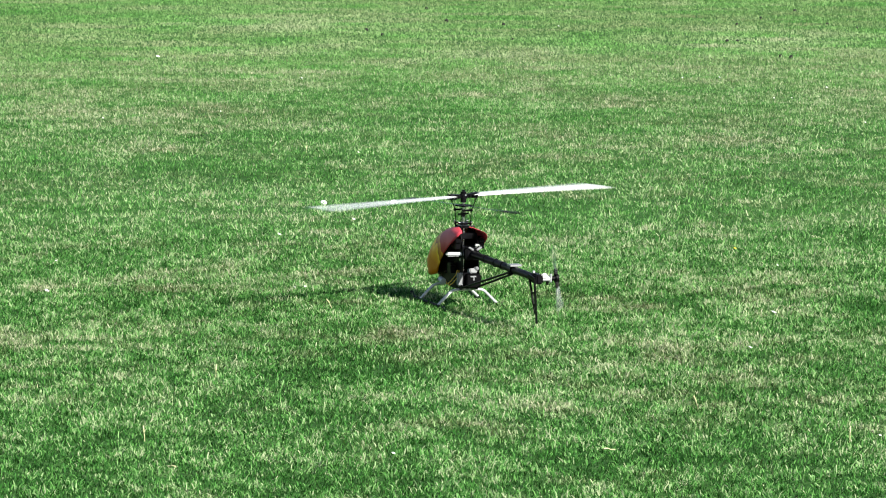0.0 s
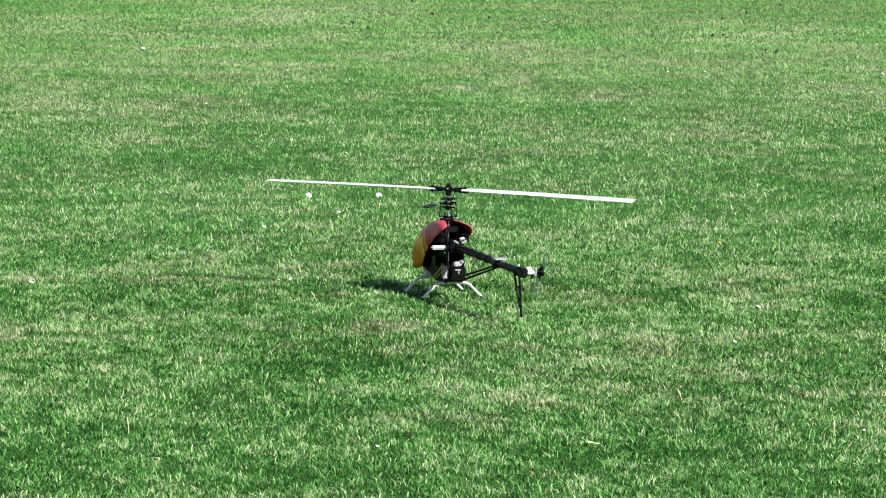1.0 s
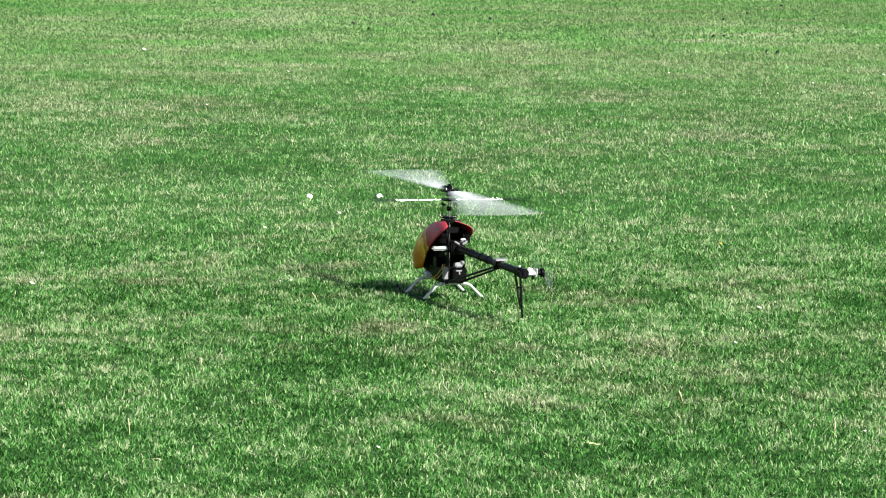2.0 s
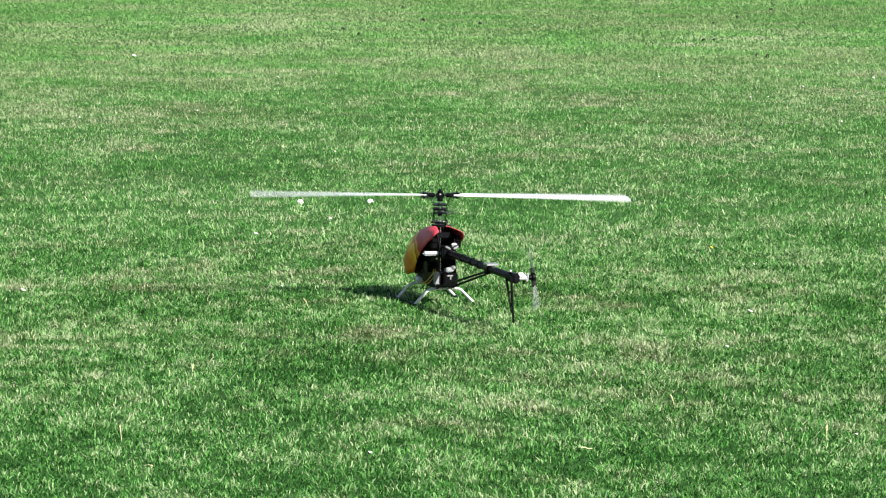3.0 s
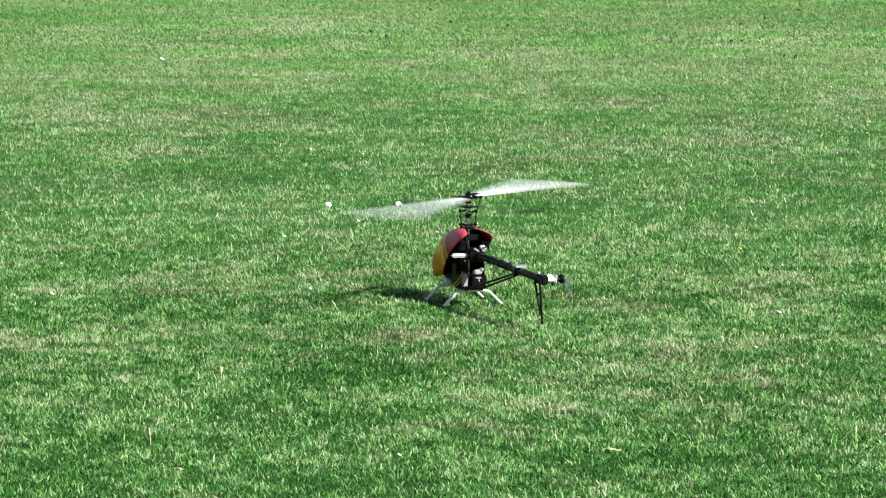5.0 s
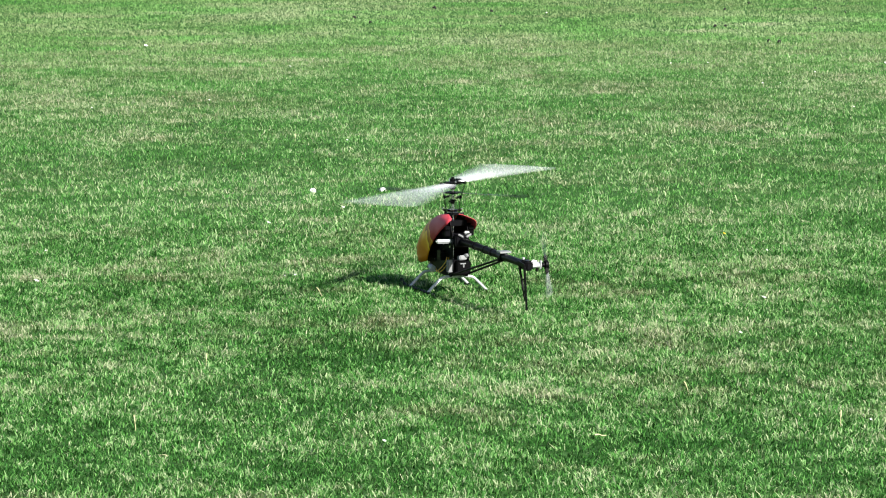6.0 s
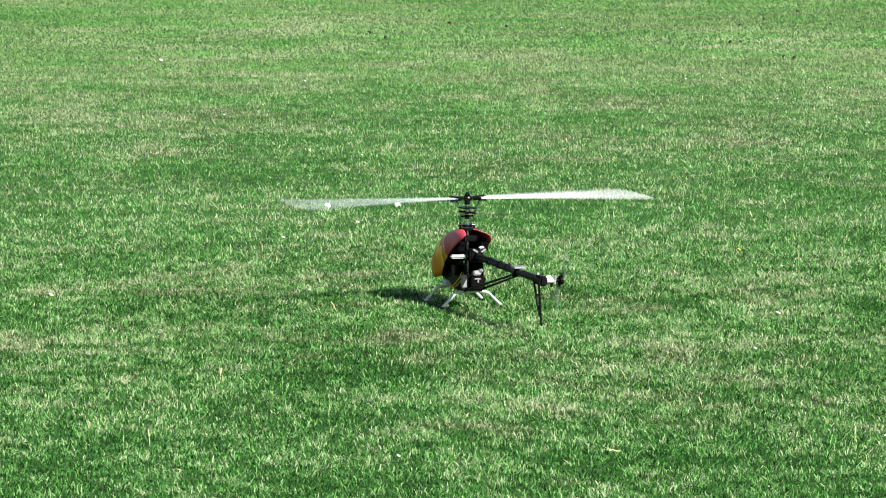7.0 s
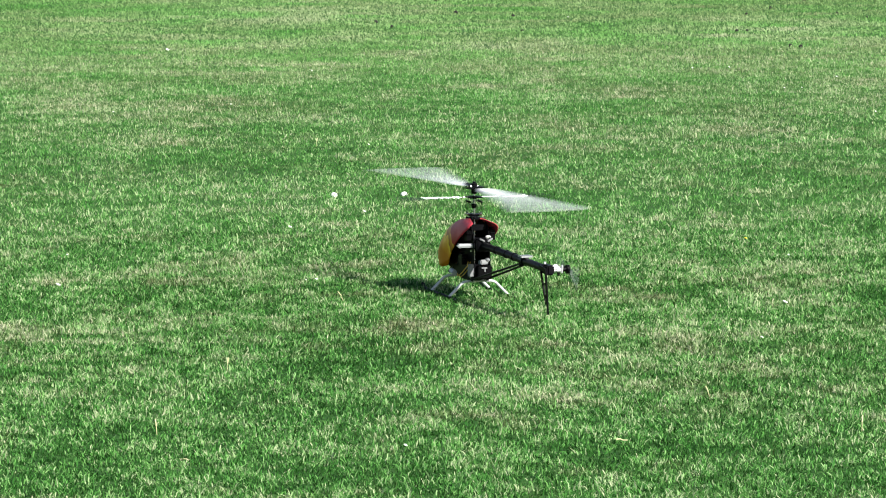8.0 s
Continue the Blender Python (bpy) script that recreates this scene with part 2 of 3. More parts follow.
def worn(x, y, patches):
    """The patches alone: positive where the lawn is thin and pale, negative where it is lush."""
    return sum(amount * np.exp(-(((x - px) / a) ** 2 + ((y - py) / b) ** 2)) for px, py, a, b, amount in patches)


# the top of the thatch, into which the skids settle
TURF = 0.011


def grass(name, near, far, ends, spread, side, per_metre, width, height, seed, varied, upright, strips, label):
    """Blades over a wedge of the lawn from y = near to y = far, thinning out over the two lengths in ends. Each blade is a
    narrow strip, bent over its own way; strips is how many pieces it bends in."""
    rng = np.random.RandomState(seed)
    depth0, depth1 = near + 14.5, far + 14.5
    area = spread * (depth1 ** 2 - depth0 ** 2) + 2 * side * (far - near)
    n = int(area * per_metre)
    d = np.sqrt(depth0 ** 2 + rng.rand(n) * (depth1 ** 2 - depth0 ** 2))
    x = (rng.rand(n) * 2 - 1) * (spread * d + side)
    y = d - 14.5
    tuft = 0.55 * smooth_noise(x, y, 0.06, seed + 7) + 0.45 * smooth_noise(x, y, 0.024, seed + 8)
    keep = rng.rand(n) < 0.02 + 1.55 * tuft
    keep &= rng.rand(n) < np.clip((y - near) / ends[0], 0, 1) * np.clip((far - y) / ends[1], 0, 1)
    x, y, tuft = x[keep], y[keep], tuft[keep]
    n = len(x)
    lush = worn(x, y, PATCHES)
    tall = height * (0.55 + 0.75 * rng.rand(n) ** 1.4) * (0.5 + 1.0 * tuft)
    turn = rng.rand(n) * 2 * np.pi
    way = rng.rand(n) * 2 * np.pi
    lean = (0.10 + 1.15 * rng.rand(n)) * (1 - upright)
    bend = lean + (0.15 + 0.9 * rng.rand(n) ** 1.5) * (1 - 0.6 * upright)
    half = width * (0.55 + 0.9 * rng.rand(n)) / 2
    # a part are cut blunt by the mower; the rest run to a point
    tip = np.where(rng.rand(n) < 0.4, 0.75, 0.18)
    ux, uy = np.cos(turn), np.sin(turn)
    wx, wy = np.cos(way), np.sin(way)
    low = 0.55 * tall
    levels = [(np.zeros(n), np.full(n, -0.002), 0.8)]
    if strips == 2:
        levels.append((low * np.sin(lean), low * np.cos(lean), 1.0))
    levels.append((low * np.sin(lean) + (tall - low) * np.sin(bend), low * np.cos(lean) + (tall - low) * np.cos(bend), tip))
    m = len(levels)
    co = np.empty((n, m, 2, 3), np.float32)
    for k, (out, up, wide) in enumerate(levels):
        for e, s in enumerate((-1, 1)):
            co[:, k, e, 0] = x + out * wx + s * half * wide * ux
            co[:, k, e, 1] = y + out * wy + s * half * wide * uy
            co[:, k, e, 2] = up
    faces = []
    for k in range(strips):
        faces.append(np.arange(n)[:, None] * 2 * m + np.array([2 * k, 2 * k + 1, 2 * k + 3, 2 * k + 2]))
    faces = np.stack(faces, 1).reshape(-1, 4).astype(np.int32)
    me = bpy.data.meshes.new(name)
    me.vertices.add(n * m * 2)
    me.vertices.foreach_set("co", co.ravel())
    me.loops.add(faces.size)
    me.loops.foreach_set("vertex_index", faces.ravel())
    me.polygons.add(len(faces))
    me.polygons.foreach_set("loop_start", np.arange(0, faces.size, 4, dtype=np.int32))
    me.update(calc_edges=True)
    # tone varies less with distance
    calm = np.clip(1.5 - np.maximum(y, 0) / 16, 0.3, 1)
    still = np.clip(1.25 - y / 16, 0.25, 1)
    # straw share by patches, rising with distance and lower at the near end
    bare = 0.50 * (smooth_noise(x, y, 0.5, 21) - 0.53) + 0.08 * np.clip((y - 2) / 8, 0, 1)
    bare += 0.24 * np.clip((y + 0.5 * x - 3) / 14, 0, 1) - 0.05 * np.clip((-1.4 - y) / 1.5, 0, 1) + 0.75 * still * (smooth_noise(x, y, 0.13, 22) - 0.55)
    bare += 1.2 * np.minimum(lush, 0.0) + 1.05 * worn(x, y, DRY_PATCHES)
    # blades in hollows between tufts are darker: gap shade put into their tone
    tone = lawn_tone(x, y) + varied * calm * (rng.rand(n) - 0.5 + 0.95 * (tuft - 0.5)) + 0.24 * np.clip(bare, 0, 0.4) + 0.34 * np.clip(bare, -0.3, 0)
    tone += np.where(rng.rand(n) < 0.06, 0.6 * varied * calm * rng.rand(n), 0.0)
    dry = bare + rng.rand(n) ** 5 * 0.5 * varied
    for title, values in (("tone", np.clip(tone, 0, 1)), ("dry", np.clip(dry, 0, 0.85))):
        layer = me.attributes.new(title, "FLOAT", "FACE")
        layer.data.foreach_set("value", np.repeat(values, strips).astype(np.float32))
    me.materials.append(GRASS)
    sward = tagged(new(name, me), label, "grass", kind="stuff")
    sward.matrix_basis = pose(0, 0, TURF)
    return sward


def build_lawn():
    bm = bmesh.new()
    bmesh.ops.create_grid(bm, x_segments=24, y_segments=24, size=2500)
    part("ground", bm, SOIL, at=pose(0, 0, TURF))
    tagged(bpy.data.objects["ground"], "mown lawn turf with thatch and moss", "ground", kind="structure")
    grass("grass", -5.1, 3.2, (0.5, 3.0), 0.116, 0.2, 25000, 0.0028, 0.0175, 11, 1.08, 0.0, 2,
          "short mown green lawn grass flecked with straw")
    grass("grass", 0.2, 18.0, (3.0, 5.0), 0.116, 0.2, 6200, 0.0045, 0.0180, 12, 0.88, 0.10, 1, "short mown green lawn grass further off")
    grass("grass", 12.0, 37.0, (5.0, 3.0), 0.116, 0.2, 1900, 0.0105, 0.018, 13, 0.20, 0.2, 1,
          "pale green mown grass far across the field")


# ---- the model helicopter: x forward, y to its left, z up, mast at the origin ----
def canopy_shell():
    bm = bmesh.new()
    across, along = 28, 22
    rows = []
    for i in range(across + 1):
        a = -1 + 2 * i / across
        up = 1 - abs(a)
        back = glide(up, [(0, 0.135), (0.15, 0.07), (0.3, -0.03), (0.45, -0.08), (0.6, -0.105), (0.8, -0.11), (0.9, -0.08), (0.95, 0.0), (1.0, 0.035)])
        row = []
        for j in range(along + 1):
            s = j / along
            x = back + (0.37 - back) * (1 - (1 - s) ** 1.35)
            top = glide(x, [(-0.09, 0.285), (0.0, 0.292), (0.1, 0.280), (0.2, 0.256), (0.29, 0.216), (0.335, 0.176), (0.36, 0.146), (0.37, 0.130)])
            low = glide(x, [(-0.09, 0.15), (0.1, 0.115), (0.2, 0.098), (0.28, 0.094), (0.34, 0.104), (0.37, 0.126)])
            wide = glide(x, [(-0.11, 0.070), (0.0, 0.070), (0.12, 0.073), (0.2, 0.073), (0.27, 0.059), (0.32, 0.038), (0.355, 0.018), (0.37, 0.004)])
            ang = up * math.pi / 2
            bow = glide(x, [(-0.06, 0.0), (0.10, 1.0), (0.32, 2.8)])
            y = math.copysign(1, a) * wide * math.cos(ang) ** (0.45 + 0.3 * bow) if a else 0.0
            if up < 0.3:
                y *= 0.78 + 0.22 * (up / 0.3)
            row.append(bm.verts.new((x, y, low + (top - low) * math.sin(ang) ** (0.7 + 0.15 * bow))))
        rows.append(row)
    for r0, r1 in zip(rows, rows[1:]):
        for j in range(along):
            bm.faces.new((r0[j], r0[j + 1], r1[j + 1], r1[j]))
    return bm


def blade_mesh(r0, r1, chord, thick, taper=0.9):
    """A rotor blade along +x: an aerofoil section with a rounded root and tip."""
    bm = bmesh.new()
    section = [(-0.30, 0.0), (-0.24, 0.38), (-0.08, 0.5), (0.2, 0.36), (0.7, 0.02), (0.7, -0.02), (0.2, -0.36), (-0.08, -0.5), (-0.24, -0.38)]
    stations = [(r0, 0.5), (r0 + 0.02 * (r1 - r0), 0.75), (r0 + 0.08 * (r1 - r0), 1.0), (r0 + 0.5 * (r1 - r0), 1.0),
                (r0 + 0.97 * (r1 - r0), 1.0), (r1 - 0.004 * (r1 - r0), taper), (r1, taper * 0.8)]
    rings = []
    for x, c in stations:
        droop = -0.005 * ((x - r0) / (r1 - r0)) ** 2 if r1 > 0.3 else 0
        rings.append([bm.verts.new((x, u * chord * c, w * thick + droop)) for u, w in section])
    n = len(section)
    for lo, hi in zip(rings, rings[1:]):
        for k in range(n):
            bm.faces.new((lo[k], lo[(k + 1) % n], hi[(k + 1) % n], hi[k]))
    bm.faces.new(rings[0][::-1])
    bm.faces.new(rings[-1])
    return bm


def build_helicopter():
    heli = tagged(new("model_helicopter"), "radio-controlled model helicopter with red and yellow canopy standing on the lawn",
                  "model helicopter")
    heli.empty_display_size = 0.1
    # two carbon side frames
    side = [(-0.085, 0.225), (-0.06, 0.27), (0.03, 0.285), (0.075, 0.25), (0.12, 0.2), (0.2, 0.15), (0.215, 0.11),
            (0.18, 0.085), (0.05, 0.07), (-0.07, 0.07), (-0.095, 0.1), (-0.085, 0.16)]
    for y in (0.03, -0.03):
        part("side_frame", plate(side, 0.002, offset=y), CARBON, heli, "black carbon side frame")
    for x, z, h in ((-0.03, 0.26, 0.02), (-0.04, 0.215, 0.018), (-0.02, 0.12, 0.014)):
        part("bearing_block", box(0.035, 0.058, h, (x, 0, z)), ANODISED, heli)
    part("bottom_plate", box(0.29, 0.07, 0.005, (0.06, 0, 0.080), bevel=0.001), CARBON, heli)
    part("canopy", canopy_shell(), CANOPY, heli, "glossy crimson canopy with yellow flames", smooth=True)
    shell = bpy.data.objects["canopy"].modifiers.new("thickness", "SOLIDIFY")
    shell.thickness = 0.0018
    # drive train
    gear = bmesh.new()
    for k in range(40):
        a = k * math.pi / 20
        box(0.004, 0.0035, 0.011, (0.058 * math.cos(a), 0.058 * math.sin(a), 0.19), (0, 0, math.degrees(a)), 0, gear)
    rod((0, 0, 0.1855), (0, 0, 0.1945), 0.0565, 40, gear)
    part("main_gear", gear, BLACK, heli)
    part("mast", rod((0, 0, 0.1), (0, 0, 0.40), 0.005, 12), STEEL, heli, "polished steel mast", smooth=True)
    engine = rod((0.065, 0, 0.088), (0.065, 0, 0.15), 0.024, 20)
    for k in range(6):
        rod((0.065, 0, 0.105 + k * 0.008), (0.065, 0, 0.108 + k * 0.008), 0.029, 20, engine)
    part("motor", engine, ANODISED, heli)
    tank = box(0.085, 0.05, 0.046, (0.155, 0, 0.115), bevel=0.01)
    part("battery_pack", tank, BLACK, heli)
    # servos and electronics
    for x, y, z, turn, mat in ((-0.005, 0.046, 0.145, 0, BLACK), (-0.055, 0.044, 0.235, 0, BLACK), (-0.055, -0.044, 0.235, 0, BLACK),
                               (0.045, -0.046, 0.145, 0, BLACK)):
        servo = box(0.040, 0.020, 0.036, (x, y, z), (0, 0, turn))
        box(0.054, 0.018, 0.003, (x, y, z + 0.008), (0, 0, turn), 0, servo)
        rod((x + 0.01, y, z + 0.018), (x + 0.01, y, z + 0.024), 0.005, 10, servo)
        box(0.026, 0.005, 0.002, (x + 0.002, y, z + 0.025), (0, 0, 20), 0, servo)
        part("servo", servo, mat, heli)
    part("receiver", box(0.030, 0.076, 0.014, (-0.062, 0.046, 0.199), (0, 3, -6), 0.005), PALE, heli, "pale wrapped receiver")
    part("speed_controller", box(0.016, 0.020, 0.044, (-0.082, 0.040, 0.112), (0, 0, 8), 0.002), GREY, heli, "grey speed controller")
    rear = box(0.034, 0.052, 0.046, (-0.094, -0.004, 0.106), bevel=0.003)
    part("rudder_servo_tray", rear, BLACK, heli)
    label = box(0.022, 0.031, 0.017, (-0.1, 0.0, 0.142), (0, 8, 12), 0.003)
    box(0.016, 0.014, 0.012, (-0.106, -0.014, 0.150), (20, 10, 30), 0.003, label)
    part("gyro", label, GREY, heli, "pale grey gyro sensor with dark label")
    part("gyro_label", box(0.0015, 0.008, 0.006, (-0.1116, 0.005, 0.141), (0, 8, 12), 0), BLACK, bpy.data.objects["gyro"])
    part("canister", rod((0.060, 0.056, 0.090), (0.095, 0.056, 0.094), 0.010, 14), PALE, heli, "small pale canister", smooth=True)
    bracket = box(0.004, 0.022, 0.005, (-0.113, 0.0, 0.122), bevel=0.001)
    box(0.004, 0.005, 0.014, (-0.113, -0.002, 0.115), bevel=0.001, bm=bracket)
    part("servo_horn", bracket, GREY, heli, "white T-shaped servo horn")
    for y, lean in ((0.008, 30), (-0.022, -30)):
        part("linkage_arm", box(0.006, 0.022, 0.007, (-0.114, y, 0.222), (lean, 0, 0), 0.002), GREY, heli, "pale linkage arm")
    for k, (y0, z0) in enumerate(((0.04, 0.0), (0.048, 0.006), (0.036, 0.010))):
        part("wire", pipe([(0.05, y0, 0.082 + z0), (0.01, y0 + 0.012, 0.078 + z0), (-0.03, y0 + 0.01, 0.092 + z0), (-0.05, y0 - 0.004, 0.118 + z0),
                           (-0.045, y0 - 0.01, 0.14)], 0.0016, 6), YELLOW if k < 2 else BLACK, heli)
    for y in (0.034, -0.034):
        part("canopy_post", rod((-0.01, y, 0.235), (-0.01, 1.8 * y, 0.235), 0.003), ANODISED, heli)
        post = part("frame_bolt", rod((-0.07, y * 0.95, 0.18), (-0.07, y * 1.1, 0.18), 0.004, 6), STEEL, heli)
        for x, z in ((-0.03, 0.26), (0.02, 0.22), (-0.06, 0.085), (0.1, 0.12), (0.16, 0.1)):
            copy_thing(post, pose(x + 0.07, 0, z - 0.18))
    # landing gear
    for x in (0.165, -0.045):
        arch = [(x, 0.110, 0.016), (x, 0.099, 0.027), (x, 0.079, 0.047), (x, 0.066, 0.060), (x, 0.056, 0.066), (x, 0.042, 0.069), (x, 0.0, 0.070)]
        arch += [(x, -y, z) for _, y, z in arch[-2::-1]]
        part("landing_strut", pipe(arch, 0.0062, 10, flat=0.8), STRUT, heli, "white moulded landing strut", smooth=True)
        part("strut_clamp", box(0.02, 0.03, 0.006, (x, 0, 0.0765)), BLACK, heli)
    for y in (0.109, -0.109):
        part("skid", pipe([(0.275, y, 0.032), (0.25, y, 0.020), (0.22, y, 0.015), (-0.12, y, 0.015)], 0.0052, 8), BLACK, heli, smooth=True)
    # tail
    drop = lambda d: 0.204 - 0.020 * d
    part("tail_boom", rod((-0.05, 0, drop(0.05)), (-0.80, 0, drop(0.8)), 0.0125, 18), CARBON, heli, "black carbon tail boom", smooth=True)
    clamp = box(0.035, 0.05, 0.044, (-0.092, 0, drop(0.09)), bevel=0.004)
    part("boom_clamp", clamp, ANODISED, heli)
    part("boom_clamp_cap", box(0.012, 0.020, 0.009, (-0.078, -0.026, 0.230), (0, 0, 0), 0.003), SILVER, heli)
    for y in (0.028, -0.028):
        brace = rod((-0.07, y, 0.079), (-0.545, y * 0.5, drop(0.545) - 0.012), 0.0042)
        part("boom_brace", brace, CARBON, heli, smooth=True)
    ring = rod((-0.53, 0, drop(0.53)), (-0.565, 0, drop(0.565)), 0.0165, 18)
    box(0.03, 0.04, 0.006, (-0.547, 0, drop(0.547) - 0.014), bevel=0.001, bm=ring)
    part("brace_clamp", ring, ANODISED, heli)
    part("fin_mount", plate([(-0.545, 0.02), (-0.585, 0.02), (-0.585, -0.02), (-0.545, -0.02)], 0.006, "xy", drop(0.55) + 0.0165), ALUMINIUM, heli,
         "small grey metal fin mount")
    for d in (0.25, 0.36, 0.44):
        part("rod_guide", rod((-d, 0, drop(d)), (-d - 0.012, 0, drop(d)), 0.0145, 14), BLACK, heli)
    part("rudder_rod", rod((-0.1, -0.018, drop(0.1) + 0.004), (-0.79, -0.02, drop(0.79) + 0.004), 0.0013, 6), STEEL, heli)
    tail = drop(0.8)
    case = box(0.05, 0.026, 0.034, (-0.812, 0, tail), bevel=0.005)
    part("tail_gearbox", case, ANODISED, heli)
    part("tail_clamp", rod((-0.775, 0, drop(0.775)), (-0.792, 0, drop(0.792)), 0.0185, 18), BLACK, heli, smooth=True)
    part("clamp_bolt", rod((-0.784, 0.004, drop(0.784) + 0.015), (-0.784, 0.004, drop(0.784) + 0.024), 0.0045, 8), PALE, heli, "pale clamp bolt")
    cover = rod((-0.815, -0.008, tail), (-0.815, -0.046, tail), 0.0095, 14)
    box(0.030, 0.024, 0.022, (-0.812, -0.022, tail + 0.004), (12, 20, 0), bevel=0.005, bm=cover)
    box(0.010, 0.006, 0.03, (-0.822, -0.044, tail + 0.002), (0, -15, 0), bevel=0.002, bm=cover)
    part("tail_bearing_housing", cover, PALE, heli, "white tail bearing housing", smooth=True)
    part("tail_lever", box(0.02, 0.004, 0.034, (-0.80, -0.038, tail - 0.006), (0, 25, 0), 0.001), BLACK, heli)
    part("tail_slider", rod((-0.815, -0.048, tail), (-0.815, -0.058, tail), 0.0085, 12), BLACK, heli)
    part("tail_shaft", rod((-0.815, -0.03, tail), (-0.815, -0.072, tail), 0.0028), STEEL, heli)
    vertical = bmesh.new()
    for (x0, z0), (x1, z1), w in (((-0.778, 0.0), (-0.808, -0.118), 0.012), ((-0.832, -0.004), (-0.818, -0.152), 0.013),
                                  ((-0.774, 0.006), (-0.836, 0.0), 0.016), ((-0.80, -0.09), (-0.826, -0.09), 0.010), ((-0.79, -0.05), (-0.83, -0.045), 0.006)):
        a, b = Vector((x0, 0, z0)), Vector((x1, 0, z1))
        n = (b - a).normalized().cross(Vector((0, 1, 0))) * w / 2
        plate([((p).x, (p).z) for p in (a + n, b + n * 0.8, b - n * 0.8, a - n)], 0.0045, "xz", 0.0, vertical)
    for v in vertical.verts:
        v.co.y += 0.085 * v.co.z
    bmesh.ops.translate(vertical, verts=vertical.verts, vec=(0, 0.018, tail))
    part("vertical_fin", vertical, CARBON, heli, "black carbon vertical fin with open middle")

    # main rotor: the head turns, and carries grips, blades, flybar and links
    head = rod((0, 0, -0.022), (0, 0, 0.016), 0.0105, 14)
    box(0.030, 0.020, 0.017, (0, 0, 0.0), bevel=0.003, bm=head)
    rod((0, 0, 0.012), (0, 0, 0.022), 0.006, 10, head)
    rotor = part("rotor_head", head, ANODISED, heli, at=pose(0, 0, 0.40), smooth=True)
    for k in (0, 180):
        spin = pose(0, 0, 0, 0, 0, k)
        grip = box(0.030, 0.022, 0.015, (0.032, 0, 0), bevel=0.004)
        for z in (0.0075, -0.0075):
            box(0.026, 0.026, 0.004, (0.056, 0.002, z), bevel=0.001, bm=grip)
        rod((0.060, 0.002, -0.013), (0.060, 0.002, 0.013), 0.003, 8, grip)
        box(0.012, 0.026, 0.005, (0.036, -0.020, 0.0), bevel=0.001, bm=grip)
        part("blade_grip", grip, ANODISED, rotor, at=spin)
        part("main_blade", blade_mesh(0.050, 0.680, 0.058, 0.0078), WHITE, rotor, "white main rotor blade",
             at=spin @ pose(0, 0, 0, 4.0, 0, 0), smooth=True)
        paddle = blade_mesh(0.20, 0.285, 0.042, 0.006)
        part("flybar_paddle", paddle, BLACK, rotor, "dark flybar paddle", at=pose(0, 0, -0.034, 0, 0, k + 90), smooth=True)
        links = rod((0.020, -0.018, -0.10), (0.016, -0.024, -0.05), 0.0018, 6)
        rod((0.016, -0.026, -0.05), (0.036, -0.032, 0.0), 0.0018, 6, links)
        for p in ((0.020, -0.018, -0.10), (0.016, -0.025, -0.05), (0.036, -0.032, 0.0)):
            box(0.008, 0.008, 0.011, p, bevel=0.002, bm=links)
        part("pitch_link", links, BLACK, rotor, at=spin)
        arm = box(0.05, 0.006, 0.007, (0.0, 0.021, -0.05), bevel=0.001)
        rod((0.022, 0.02, -0.05), (0.026, 0.018, -0.096), 0.0018, 6, arm)
        part("mixing_arm", arm, BLACK, rotor, at=spin)
    for k in range(4):
        a = k * math.pi / 2 + 0.4
        ball = bmesh.new()
        bmesh.ops.create_uvsphere(ball, u_segments=10, v_segments=6, radius=0.0034, matrix=pose(0.034 * math.cos(a), 0.034 * math.sin(a), -0.092))
        part("ball_link", ball, STEEL, rotor, "bright steel ball link", smooth=True)
    part("head_bolt", rod((0, -0.013, 0.004), (0, 0.013, 0.004), 0.0030, 8), SILVER, rotor, "bright head bolt")
    part("flybar", rod((0, -0.215, -0.034), (0, 0.215, -0.034), 0.0013, 8), STEEL, rotor)
    yoke = box(0.044, 0.012, 0.005, (0, 0.019, -0.034), bevel=0.0015)
    box(0.044, 0.012, 0.005, (0, -0.019, -0.034), bevel=0.0015, bm=yoke)
    box(0.012, 0.046, 0.005, (0.018, 0, -0.034), bevel=0.0015, bm=yoke)
    box(0.012, 0.046, 0.005, (-0.018, 0, -0.034), bevel=0.0015, bm=yoke)
    box(0.03, 0.008, 0.005, (0, 0, -0.034), bevel=0.0015, bm=yoke)
    rod((0, 0, -0.040), (0, 0, -0.029), 0.0085, 14, yoke)
    part("flybar_yoke", yoke, ANODISED, rotor)
    washout = rod((0, 0, -0.074), (0, 0, -0.058), 0.008, 14)
    box(0.052, 0.008, 0.006, (0, 0, -0.064), bevel=0.002, bm=washout)
    part("washout", washout, BLACK, rotor)
    swash = rod((0, 0, -0.102), (0, 0, -0.094), 0.019, 24)
    for k in range(4):
        a = k * math.pi / 2 + 0.4
        rod((0.02 * math.cos(a), 0.02 * math.sin(a), -0.097), (0.033 * math.cos(a), 0.033 * math.sin(a), -0.097), 0.003, 8, swash)
    part("swashplate", swash, ANODISED, rotor)
    lower = rod((0, 0, 0.287), (0, 0, 0.295), 0.022, 24)
    for k in range(3):
        a = k * 2 * math.pi / 3 + 0.5
        rod((0.025 * math.cos(a), 0.025 * math.sin(a), 0.291), (0.041 * math.cos(a), 0.041 * math.sin(a), 0.291), 0.003, 8, lower)
        rod((0.04 * math.cos(a), 0.04 * math.sin(a), 0.291), (0.045 * math.cos(a), 0.045 * math.sin(a), 0.245), 0.0017, 6, lower)
    part("swashplate_ring", lower, ANODISED, heli)

